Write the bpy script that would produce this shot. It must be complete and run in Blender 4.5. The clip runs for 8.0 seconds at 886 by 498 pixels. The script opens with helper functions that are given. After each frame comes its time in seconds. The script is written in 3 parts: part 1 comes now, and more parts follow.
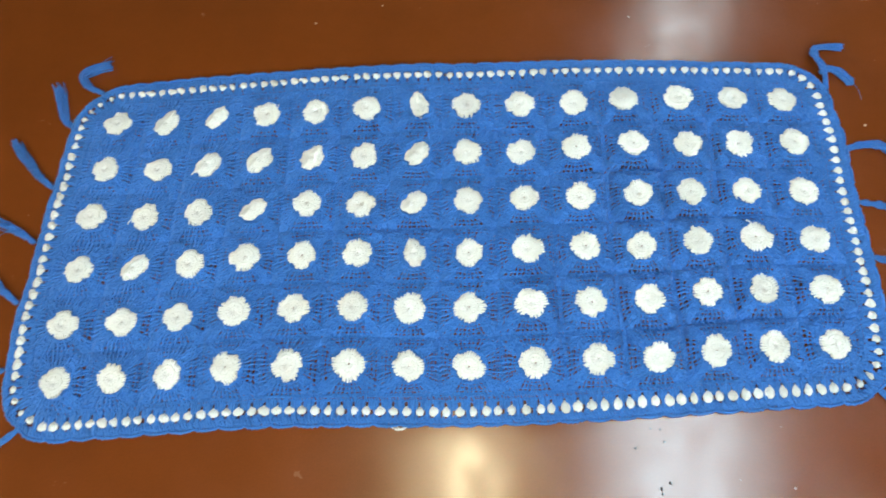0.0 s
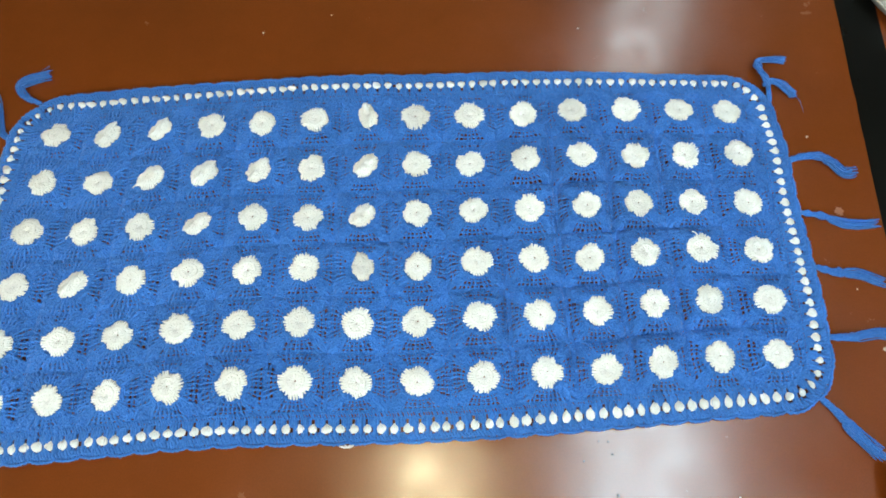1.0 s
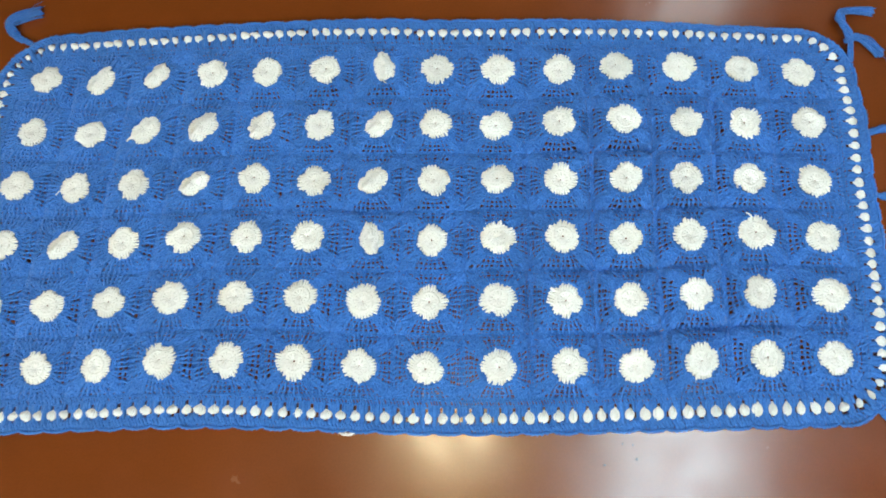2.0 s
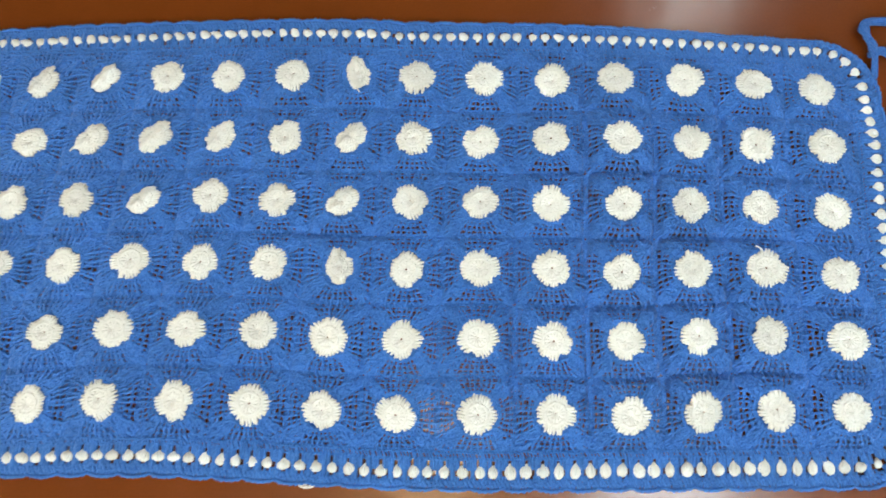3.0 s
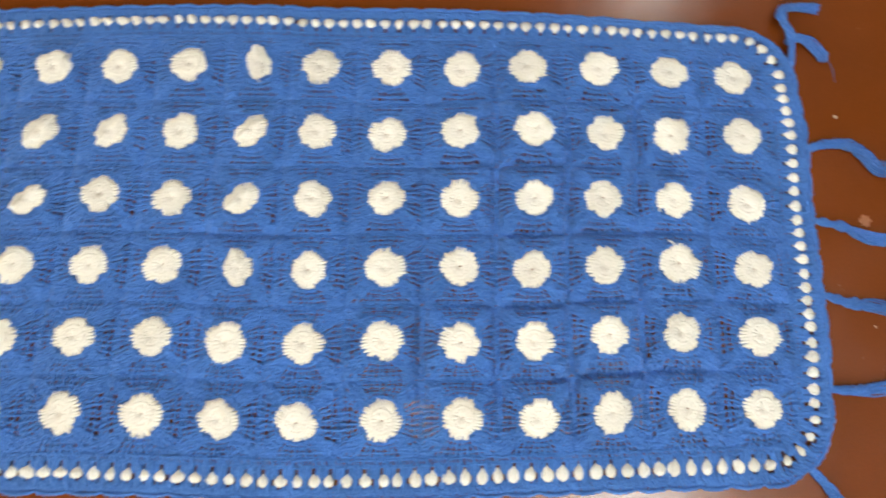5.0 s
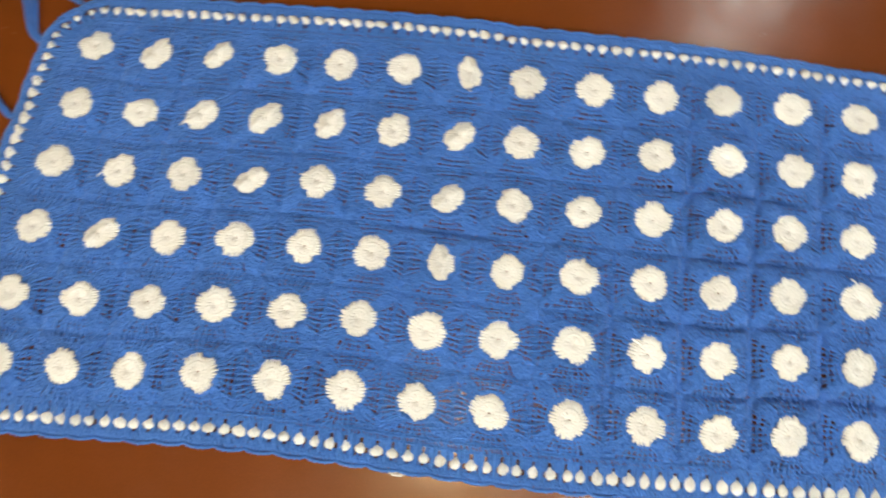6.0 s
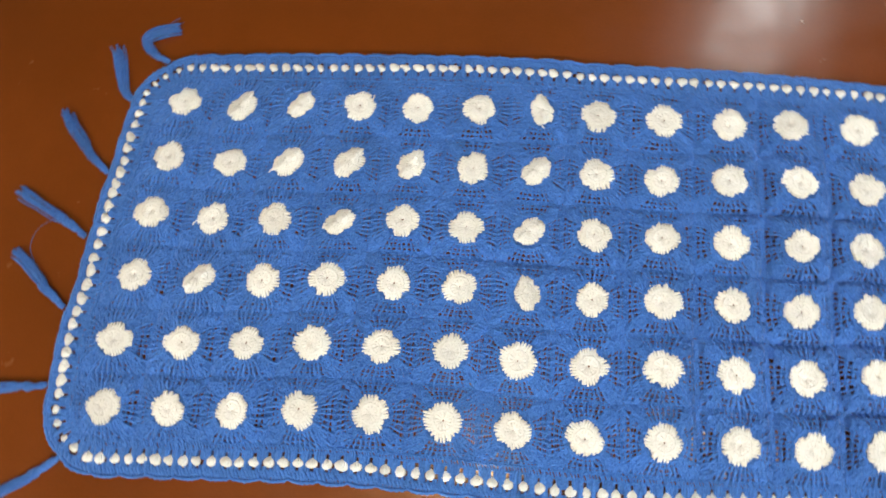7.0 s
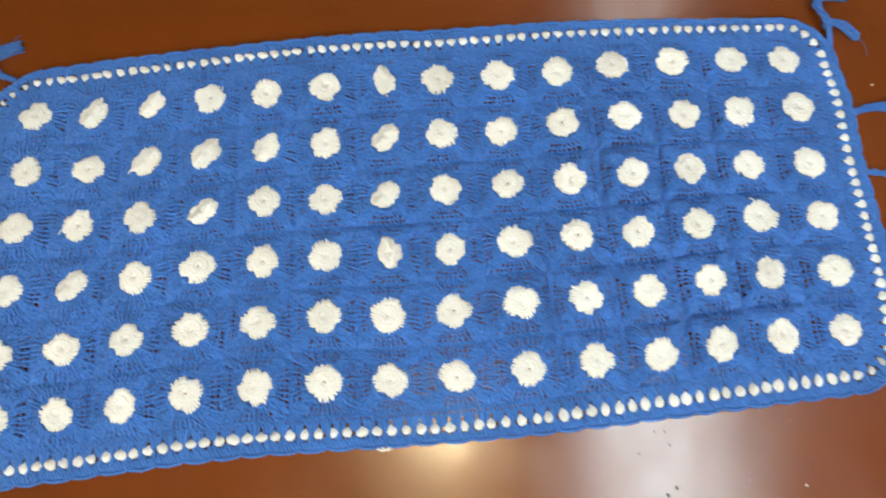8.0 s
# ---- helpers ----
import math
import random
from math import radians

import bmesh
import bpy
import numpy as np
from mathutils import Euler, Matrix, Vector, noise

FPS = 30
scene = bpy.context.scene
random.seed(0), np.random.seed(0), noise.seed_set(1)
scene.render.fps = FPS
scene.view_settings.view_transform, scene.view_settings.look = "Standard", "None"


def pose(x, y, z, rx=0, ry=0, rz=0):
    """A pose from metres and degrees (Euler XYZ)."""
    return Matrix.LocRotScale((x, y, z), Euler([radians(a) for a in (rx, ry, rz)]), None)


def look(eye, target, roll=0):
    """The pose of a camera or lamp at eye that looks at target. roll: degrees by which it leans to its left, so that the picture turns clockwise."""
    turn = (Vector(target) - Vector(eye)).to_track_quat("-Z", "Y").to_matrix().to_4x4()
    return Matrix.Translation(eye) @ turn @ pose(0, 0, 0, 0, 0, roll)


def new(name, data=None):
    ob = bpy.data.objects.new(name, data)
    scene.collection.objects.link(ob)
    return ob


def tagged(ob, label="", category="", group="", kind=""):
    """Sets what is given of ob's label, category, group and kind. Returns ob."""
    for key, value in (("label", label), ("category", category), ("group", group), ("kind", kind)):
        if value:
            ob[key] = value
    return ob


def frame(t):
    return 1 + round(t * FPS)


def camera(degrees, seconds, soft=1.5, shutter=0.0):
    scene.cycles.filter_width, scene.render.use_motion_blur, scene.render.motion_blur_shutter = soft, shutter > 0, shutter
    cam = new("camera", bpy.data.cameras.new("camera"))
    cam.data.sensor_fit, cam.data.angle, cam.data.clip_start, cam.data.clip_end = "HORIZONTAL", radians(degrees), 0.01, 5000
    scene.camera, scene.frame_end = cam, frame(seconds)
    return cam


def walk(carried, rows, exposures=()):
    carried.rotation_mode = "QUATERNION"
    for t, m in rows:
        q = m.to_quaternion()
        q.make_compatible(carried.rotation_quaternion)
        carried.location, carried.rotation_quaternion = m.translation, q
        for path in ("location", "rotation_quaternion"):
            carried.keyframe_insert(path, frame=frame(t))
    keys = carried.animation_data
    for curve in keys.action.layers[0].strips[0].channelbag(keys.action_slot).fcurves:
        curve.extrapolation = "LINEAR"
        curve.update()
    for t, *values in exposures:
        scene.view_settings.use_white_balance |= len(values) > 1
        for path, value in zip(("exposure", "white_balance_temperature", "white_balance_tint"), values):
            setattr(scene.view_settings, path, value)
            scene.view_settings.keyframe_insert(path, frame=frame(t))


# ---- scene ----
# Camera: phone held by hand about 0.7 to 0.9 m above the floor
cam = camera(69.3, 8.0, soft=1.75, shutter=0.6)
ROWS = [
    (0.0, 0.0364, -0.3226, 0.8777, 18.49, 2.54, -1.06),
    (0.5, 0.0614, -0.3044, 0.8737, 18.23, 1.13, -2.51),
    (0.7, 0.0662, -0.3053, 0.8735, 18.66, 0.37, -2.65),
    (1.0, 0.0695, -0.3069, 0.8733, 18.73, 0.31, -2.32),
    (1.2, 0.0718, -0.2959, 0.8638, 16.97, 1.25, -1.75),
    (2.3, 0.1045, -0.2159, 0.7772, 13.09, 2.89, 1.05),
    (2.5, 0.1077, -0.2032, 0.7635, 12.75, 2.94, 0.90),
    (2.7, 0.1087, -0.1895, 0.7487, 12.10, 2.87, 1.18),
    (3.0, 0.1134, -0.1721, 0.7283, 12.50, 2.21, 1.63),
    (3.3, 0.1399, -0.1647, 0.7150, 12.23, 1.65, -0.18),
    (3.5, 0.1673, -0.1626, 0.7079, 12.30, 0.24, -2.49),
    (4.0, 0.2262, -0.1564, 0.6897, 10.02, 0.05, -5.82),
    (4.5, 0.2463, -0.1490, 0.6841, 9.74, 0.60, -6.98),
    (4.7, 0.2341, -0.1442, 0.6880, 10.43, 0.37, -3.99),
    (5.8, 0.0267, -0.1722, 0.7389, 11.53, 1.03, 4.66),
    (6.0, -0.0089, -0.1666, 0.7487, 11.40, 0.86, 6.53),
    (6.2, -0.0480, -0.1685, 0.7573, 12.02, 1.25, 9.17),
    (6.5, -0.0870, -0.1732, 0.7672, 12.63, 1.12, 9.78),
    (6.7, -0.0922, -0.1739, 0.7719, 13.57, 1.43, 8.71),
    (7.0, -0.0936, -0.1746, 0.7787, 13.89, 2.60, 4.40),
    (7.2, -0.0790, -0.1775, 0.7846, 13.36, 1.75, 0.52),
    (7.5, -0.0315, -0.1882, 0.7949, 13.39, 1.47, -3.44),
    (8.0, 0.0210, -0.2228, 0.8116, 13.04, 0.37, -4.75),
]
walk(cam, [(t, pose(x, y, z, rx, ry, rz)) for t, x, y, z, rx, ry, rz in ROWS], [(0, 0.43, 5850, -3), (1.2, 0.42, 5850, -3), (2.3, 0.33, 6000, 0), (3.0, 0.31, 6250, 2), (3.5, 0.40, 6650, 4), (4.5, 0.35, 6980, 7), (6.0, 0.35, 6960, 7), (7.0, 0.38, 6700, 8), (7.5, 0.40, 6450, 4), (8.0, 0.38, 6440, 4)])

# Light: dim room, a daylit window in the far wall, a panel light and a warm globe lamp on the ceiling, an added unseen
# fill window behind
world = bpy.data.worlds.new("world")
scene.world = world
world.use_nodes = True
wn = world.node_tree
sky = wn.nodes.new("ShaderNodeTexSky")
sky.sky_type, sky.sun_disc, sky.sun_elevation, sky.sun_rotation = "NISHITA", False, radians(50), radians(30)
wn.links.new(sky.outputs[0], wn.nodes["Background"].inputs[0])
wn.nodes["Background"].inputs[1].default_value = 0.1

ROOM_TURN = radians(-3.2)          # the floor's border and the walls run slightly askew to the blanket
ROOM = Matrix.Rotation(ROOM_TURN, 4, "Z")
WEST, EAST, SOUTH, NORTH, HIGH = -1.9, 2.3, -1.9, 1.75, 2.45
WIN_X0, WIN_X1, WIN_Z0, WIN_Z1 = 0.85, 1.22, 1.45, 2.30
FILL_OPENING = (-1.20, 0.20, 1.0, 2.4)
PANEL_GLOW, BULB_GLOW, WINDOW_POWER, FILL_POWER = 15.0, 40.0, 6.8, 50.0


def area_lamp(name, m, sx, sy, watts, colour):
    data = bpy.data.lights.new(name, "AREA")
    data.shape, data.size, data.size_y, data.energy, data.color = "RECTANGLE", sx, sy, watts, colour
    ob = new(name, data)
    ob.matrix_world = m
    return ob


area_lamp("window_daylight", ROOM @ look(((WIN_X0 + WIN_X1) / 2, NORTH + 0.05, (WIN_Z0 + WIN_Z1) / 2), ((WIN_X0 + WIN_X1) / 2, 0, (WIN_Z0 + WIN_Z1) / 2 - 0.6)),
          WIN_X1 - WIN_X0 - 0.06, WIN_Z1 - WIN_Z0 - 0.06, WINDOW_POWER, (0.93, 0.97, 1.0))

# added fill from behind, evens out brightness and warms the left side
area_lamp("south_fill", ROOM @ look(((FILL_OPENING[0] + FILL_OPENING[1]) / 2, SOUTH - 0.05, 1.7), ((FILL_OPENING[0] + FILL_OPENING[1]) / 2 + 0.2, 0, 0.6)), 1.34, 1.34, FILL_POWER, (1.0, 0.94, 0.82))


# ---- materials ----
def material(name):
    m = bpy.data.materials.new(name)
    m.use_nodes = True
    return m, m.node_tree, m.node_tree.nodes["Principled BSDF"]


def add(nt, kind, **inputs):
    n = nt.nodes.new(kind)
    for k, v in inputs.items():
        n.inputs[k.replace("_", " ")].default_value = v
    return n


def ramp(nt, src, stops):
    r = nt.nodes.new("ShaderNodeValToRGB")
    e = r.color_ramp.elements
    while len(e) < len(stops):
        e.new(0.5)
    for el, (p, c) in zip(e, stops):
        el.position, el.color = p, (*c, 1) if len(c) == 3 else c
    nt.links.new(src, r.inputs[0])
    return r


def mixed(nt, fac, a, b, blend="MIX"):
    x = nt.nodes.new("ShaderNodeMix")
    x.data_type, x.blend_type = "RGBA", blend
    for sock, v in ((x.inputs[0], fac), (x.inputs[6], a), (x.inputs[7], b)):
        if isinstance(v, bpy.types.NodeSocket):
            nt.links.new(v, sock)
        else:
            sock.default_value = v if not isinstance(v, tuple) else (*v, 1)
    return x.outputs[2]


def yarn(name, dark, mid, light, sheen, tint=(1, 1, 1)):
    m, nt, p = material(name)
    geo = add(nt, "ShaderNodeNewGeometry")
    big = add(nt, "ShaderNodeTexNoise", Scale=28.0, Detail=3.0)
    fine = add(nt, "ShaderNodeTexNoise", Scale=520.0, Detail=3.0, Roughness=0.6)
    nt.links.new(geo.outputs["Position"], big.inputs["Vector"])
    nt.links.new(geo.outputs["Position"], fine.inputs["Vector"])
    c = ramp(nt, fine.outputs[0], [(0.33, dark), (0.47, mid), (0.68, light)]).outputs[0]
    v = ramp(nt, big.outputs[0], [(0.3, (0.86, 0.86, 0.86)), (0.7, (1.0, 1.0, 1.0))]).outputs[0]
    c = mixed(nt, 1.0, c, v, "MULTIPLY")
    info = add(nt, "ShaderNodeObjectInfo")
    v = ramp(nt, info.outputs["Random"], [(0.0, (0.9, 0.9, 0.9)), (1.0, (1.0, 1.0, 1.0))]).outputs[0]
    nt.links.new(mixed(nt, 1.0, c, v, "MULTIPLY"), p.inputs["Base Color"])
    p.inputs["Roughness"].default_value = 0.9
    p.inputs["Specular IOR Level"].default_value = 0.15
    p.inputs["Sheen Weight"].default_value = sheen
    p.inputs["Sheen Roughness"].default_value = 0.45
    p.inputs["Sheen Tint"].default_value = (*tint, 1)
    b = add(nt, "ShaderNodeBump", Strength=0.7, Distance=0.0008)
    nt.links.new(fine.outputs[0], b.inputs["Height"])
    nt.links.new(b.outputs[0], p.inputs["Normal"])
    return m


# dark tone mottles the blue and paints in small shaded pits
BLUE = yarn("blue_yarn", (0.033, 0.115, 0.415), (0.052, 0.173, 0.560), (0.084, 0.236, 0.665), 0.3, (0.55, 0.7, 1.0))
WHITE = yarn("white_yarn", (0.71, 0.725, 0.70), (0.78, 0.795, 0.78), (0.82, 0.835, 0.82), 0.1)


def cement(name, dark, mid, light, rough, rough2, polish=0.0):
    m, nt, p = material(name)
    tc = add(nt, "ShaderNodeNewGeometry")
    big = add(nt, "ShaderNodeTexNoise", Scale=3.0, Detail=5.0, Roughness=0.6)
    cloud = add(nt, "ShaderNodeTexNoise", Scale=17.0, Detail=6.0, Roughness=0.65)
    fine = add(nt, "ShaderNodeTexNoise", Scale=420.0, Detail=3.0)
    for n in (big, cloud, fine):
        nt.links.new(tc.outputs["Position"], n.inputs["Vector"])
    c = ramp(nt, big.outputs[0], [(0.3, dark), (0.55, mid), (0.75, light)]).outputs[0]
    v = ramp(nt, cloud.outputs[0], [(0.25, (0.92, 0.92, 0.92)), (0.75, (1.05, 1.04, 1.03))]).outputs[0]
    c = mixed(nt, 1.0, c, v, "MULTIPLY")
    v = ramp(nt, fine.outputs[0], [(0.35, (0.9, 0.9, 0.9)), (0.65, (1.0, 1.0, 1.0))]).outputs[0]
    nt.links.new(mixed(nt, 1.0, c, v, "MULTIPLY"), p.inputs["Base Color"])
    r = ramp(nt, cloud.outputs[0], [(0.3, (rough,) * 3), (0.7, (rough2,) * 3)]).outputs[0]
    nt.links.new(r, p.inputs["Roughness"])
    p.inputs["Specular IOR Level"].default_value = 0.12 if polish else 0.14
    p.inputs["Coat Weight"].default_value = polish
    nt.links.new(ramp(nt, cloud.outputs[0], [(0.22, (0.13,) * 3), (0.8, (0.31,) * 3)]).outputs[0], p.inputs["Coat Roughness"])
    wavy = add(nt, "ShaderNodeTexNoise", Scale=20.0, Detail=4.0, Roughness=0.55, Distortion=0.3)
    nt.links.new(tc.outputs["Position"], wavy.inputs["Vector"])
    b1 = add(nt, "ShaderNodeBump", Strength=0.22, Distance=0.0016)
    b2 = add(nt, "ShaderNodeBump", Strength=0.06, Distance=0.0003)
    nt.links.new(wavy.outputs[0], b1.inputs["Height"])
    nt.links.new(fine.outputs[0], b2.inputs["Height"])
    nt.links.new(b1.outputs[0], b2.inputs["Normal"])
    nt.links.new(b2.outputs[0], p.inputs["Normal"])
    nt.links.new(b1.outputs[0], p.inputs["Coat Normal"])
    return m


RED = cement("red_oxide_cement", (0.126, 0.0295, 0.0042), (0.156, 0.0370, 0.0053), (0.184, 0.0445, 0.0066), 0.34, 0.42, 1.0)
BLACK = cement("black_cement", (0.003, 0.0035, 0.003), (0.005, 0.0055, 0.005), (0.011, 0.011, 0.010), 0.26, 0.38)
# walls and ceiling are out of view; dark ochre keeps their bounce dim and warm
PLASTER = cement("bounce_plaster", (0.16, 0.105, 0.052), (0.195, 0.13, 0.064), (0.23, 0.155, 0.078), 0.8, 0.9)
MAROON = cement("maroon_paint", (0.035, 0.008, 0.004), (0.06, 0.012, 0.006), (0.08, 0.016, 0.008), 0.35, 0.5)


def plain(name, colour, rough, metal=0.0, glow=0.0):
    m, nt, p = material(name)
    n = add(nt, "ShaderNodeTexNoise", Scale=160.0, Detail=4.0)
    a = tuple(c * 0.85 for c in colour)
    nt.links.new(ramp(nt, n.outputs[0], [(0.3, a), (0.7, colour)]).outputs[0], p.inputs["Base Color"])
    p.inputs["Roughness"].default_value, p.inputs["Metallic"].default_value = rough, metal
    if glow:
        p.inputs["Emission Color"].default_value, p.inputs["Emission Strength"].default_value = (*colour, 1), glow
    return m


STEEL = plain("steel", (0.66, 0.66, 0.64), 0.38, 0.55)
FRAME = plain("painted_wood", (0.35, 0.33, 0.30), 0.5)
FITTING = plain("white_enamel", (0.75, 0.75, 0.73), 0.4)
SPECK = plain("pale_chip", (0.55, 0.45, 0.38), 0.8)
GRIT = plain("dark_grit", (0.05, 0.035, 0.03), 0.8)
STAIN = plain("dried_ring", (0.30, 0.12, 0.06), 0.55)
PAPER = plain("white_thread", (0.8, 0.76, 0.72), 0.8)
GLOW_PANEL = plain("lit_diffuser", (0.84, 0.93, 1.0), 0.5, 0.0, PANEL_GLOW)
GLOW_BULB = plain("lit_bulb", (1.0, 0.78, 0.46), 0.5, 0.0, BULB_GLOW)


# ---- mesh helpers ----
def mesh_object(name, verts, faces, mat, parent=None, label="", smooth=True):
    me = bpy.data.meshes.new(name)
    me.from_pydata([tuple(v) for v in verts] if not isinstance(verts, np.ndarray) else verts.tolist(), [], faces if isinstance(faces, list) else faces.tolist())
    me.materials.append(mat)
    if smooth:
        me.polygons.foreach_set("use_smooth", [True] * len(me.polygons))
    me.update()
    ob = new(name, me)
    if parent:
        ob.parent = parent
    if label:
        ob["label"] = label
    return ob


def part(name, bm, mat, parent=None, label="", smooth=False):
    me = bpy.data.meshes.new(name)
    bm.normal_update()
    bm.to_mesh(me)
    bm.free()
    me.materials.append(mat)
    if smooth:
        me.polygons.foreach_set("use_smooth", [True] * len(me.polygons))
    ob = new(name, me)
    if parent:
        ob.parent = parent
    if label:
        ob["label"] = label
    return ob


def box(bm, x0, x1, y0, y1, z0, z1, m=None):
    vs = [bm.verts.new((x, y, z)) for x in (x0, x1) for y in (y0, y1) for z in (z0, z1)]
    for f in ((0, 1, 3, 2), (4, 6, 7, 5), (0, 4, 5, 1), (2, 3, 7, 6), (0, 2, 6, 4), (1, 5, 7, 3)):
        bm.faces.new([vs[i] for i in f])
    if m:
        bmesh.ops.transform(bm, matrix=m, verts=vs)
    return vs


def lathe(profile, n=48):
    """A turned shape from (radius, height) pairs, closed on the axis where the radius is 0."""
    bm = bmesh.new()
    rings = []
    for r, z in profile:
        rings.append([bm.verts.new((r * math.cos(2 * math.pi * i / n), r * math.sin(2 * math.pi * i / n), z)) for i in range(n)] if r > 1e-6 else [bm.verts.new((0, 0, z))])
    for a, b in zip(rings, rings[1:]):
        for i in range(n):
            j = (i + 1) % n
            if len(a) == 1:
                bm.faces.new((a[0], b[i], b[j]))
            elif len(b) == 1:
                bm.faces.new((a[i], b[0], a[j]))
            else:
                bm.faces.new((a[i], b[i], b[j], a[j]))
    bmesh.ops.recalc_face_normals(bm, faces=bm.faces)
    return bm


def strands(points, radii, sides=4, closed=False, flat=1.0):
    """Tubes along many lines at once. points: lines x stations x 3; radii: lines x stations. Returns vertices and quads."""
    n, k = points.shape[:2]
    tan = np.roll(points, -1, 1) - np.roll(points, 1, 1) if closed else np.gradient(points, axis=1)
    tan /= np.linalg.norm(tan, axis=2, keepdims=True) + 1e-12
    side = np.cross(tan, np.array((0.0, 0.0, 1.0)))
    weak = np.linalg.norm(side, axis=2, keepdims=True) < 1e-4
    side = np.where(weak, np.array((1.0, 0.0, 0.0)), side)
    side /= np.linalg.norm(side, axis=2, keepdims=True)
    up = np.cross(side, tan)
    a = (np.arange(sides) + 0.5) * 2 * math.pi / sides
    ring = side[:, :, None] * np.cos(a)[None, None, :, None] + flat * up[:, :, None] * np.sin(a)[None, None, :, None]
    v = points[:, :, None] + ring * radii[:, :, None, None]
    idx = np.arange(n * k * sides).reshape(n, k, sides)
    lo, hi = (idx, np.roll(idx, -1, 1)) if closed else (idx[:, :-1], idx[:, 1:])
    f = np.stack((lo, np.roll(lo, -1, 2), np.roll(hi, -1, 2), hi), -1).reshape(-1, 4)
    return v.reshape(-1, 3), f


def joined(pieces):
    vs, fs, at = [], [], 0
    for v, f in pieces:
        vs.append(v)
        fs.append(f + at)
        at += len(v)
    return np.concatenate(vs), np.concatenate(fs)


# ---- floor and room ----
BAND_X, BAND_W = 0.715, 0.066


def slab(name, x0, x1, mat, label, top=0.0):
    bm = bmesh.new()
    ny = 90
    jag = [0.0015 * noise.noise((0.0, i * 0.9, x0 * 10)) for i in range(ny + 1)]
    jag2 = [0.0015 * noise.noise((0.0, i * 0.9, x1 * 10)) for i in range(ny + 1)]
    ys = [SOUTH + (NORTH - SOUTH) * i / ny for i in range(ny + 1)]
    rows = []
    for i, y in enumerate(ys):
        a = x0 + (jag[i] if x0 > WEST else 0)
        b = x1 + (jag2[i] if x1 < EAST else 0)
        rows.append([bm.verts.new((a, y, top)), bm.verts.new((b, y, top)), bm.verts.new((b, y, -0.05)), bm.verts.new((a, y, -0.05))])
    for r, s in zip(rows, rows[1:]):
        for j in range(4):
            bm.faces.new((r[j], s[j], s[(j + 1) % 4], r[(j + 1) % 4]))
    bm.faces.new(rows[0])
    bm.faces.new(rows[-1][::-1])
    bmesh.ops.recalc_face_normals(bm, faces=bm.faces)
    bmesh.ops.transform(bm, matrix=ROOM, verts=bm.verts)
    return tagged(part(name, bm, mat), label, "floor", kind="structure")


slab("floor", WEST, BAND_X, RED, "polished red oxide cement floor with soft mottling")
slab("floor_border", BAND_X, BAND_X + BAND_W, BLACK, "matt black cement border band set in the floor")
slab("floor_beyond", BAND_X + BAND_W, EAST, RED, "red oxide cement floor beyond the black band")


def wall(name, x0, x1, y0, y1, z0=-0.05, z1=HIGH, hole=None):
    bm = bmesh.new()
    if hole:
        a, b, c, d = hole
        for q in ((x0, a, z0, z1), (b, x1, z0, z1), (a, b, z0, c), (a, b, d, z1)):
            box(bm, q[0], q[1], y0, y1, q[2], q[3])
    else:
        box(bm, x0, x1, y0, y1, z0, z1)
    bmesh.ops.transform(bm, matrix=ROOM, verts=bm.verts)
    return tagged(part(name, bm, PLASTER), "unseen plastered wall of the room, ochre-brown to tint the bounced light", "wall", kind="structure")


T = 0.15
wall("wall_north", WEST - T, EAST + T, NORTH, NORTH + T, hole=(WIN_X0, WIN_X1, WIN_Z0, WIN_Z1))
wall("wall_south", WEST - T, EAST + T, SOUTH - T, SOUTH, hole=FILL_OPENING)
wall("wall_west", WEST - T, WEST, SOUTH, NORTH)
wall("wall_east", EAST, EAST + T, SOUTH, NORTH)
bm = bmesh.new()
box(bm, WEST - T, EAST + T, SOUTH - T, NORTH + T, HIGH, HIGH + 0.12, ROOM)
tagged(part("ceiling", bm, PLASTER), "unseen plastered ceiling, ochre-brown to tint the bounced light", "ceiling", kind="structure")



def window(name, x0, x1, z0, z1, y):
    top = tagged(new(name), "unseen painted wooden window frame set in the wall", "window", kind="structure")
    top.matrix_world = ROOM
    for a, b, c, d in ((x0, x1, z0, z0 + 0.03), (x0, x1, z1 - 0.03, z1), (x0, x0 + 0.03, z0 + 0.03, z1 - 0.03), (x1 - 0.03, x1, z0 + 0.03, z1 - 0.03)):
        bm = bmesh.new()
        box(bm, a, b, y, y + 0.05, c, d)
        part("window_frame", bm, FRAME, top)


window("window_1", WIN_X0, WIN_X1, WIN_Z0, WIN_Z1, NORTH + 0.07)
# unseen frame for the added fill opening behind
window("fill_window", *FILL_OPENING, SOUTH - 0.12)


def panel_light(m, w, l):
    top = tagged(new("ceiling_light"), "lit white long narrow light fitting on the ceiling", "ceiling light")
    top.matrix_world = m
    for x0, x1, y0, y1 in ((-w, w, -l, -l + 0.03), (-w, w, l - 0.03, l), (-w, -w + 0.03, -l + 0.03, l - 0.03), (w - 0.03, w, -l + 0.03, l - 0.03)):
        bm = bmesh.new()
        box(bm, x0, x1, y0, y1, -0.05, 0.0)
        part("frame", bm, FITTING, top)
    bm = bmesh.new()
    box(bm, -w + 0.031, w - 0.031, -l + 0.031, l - 0.031, -0.04, -0.01)
    part("diffuser", bm, GLOW_PANEL, top)
    return top


panel_light(ROOM @ pose(1.05, -0.40, HIGH), 0.32, 0.62)


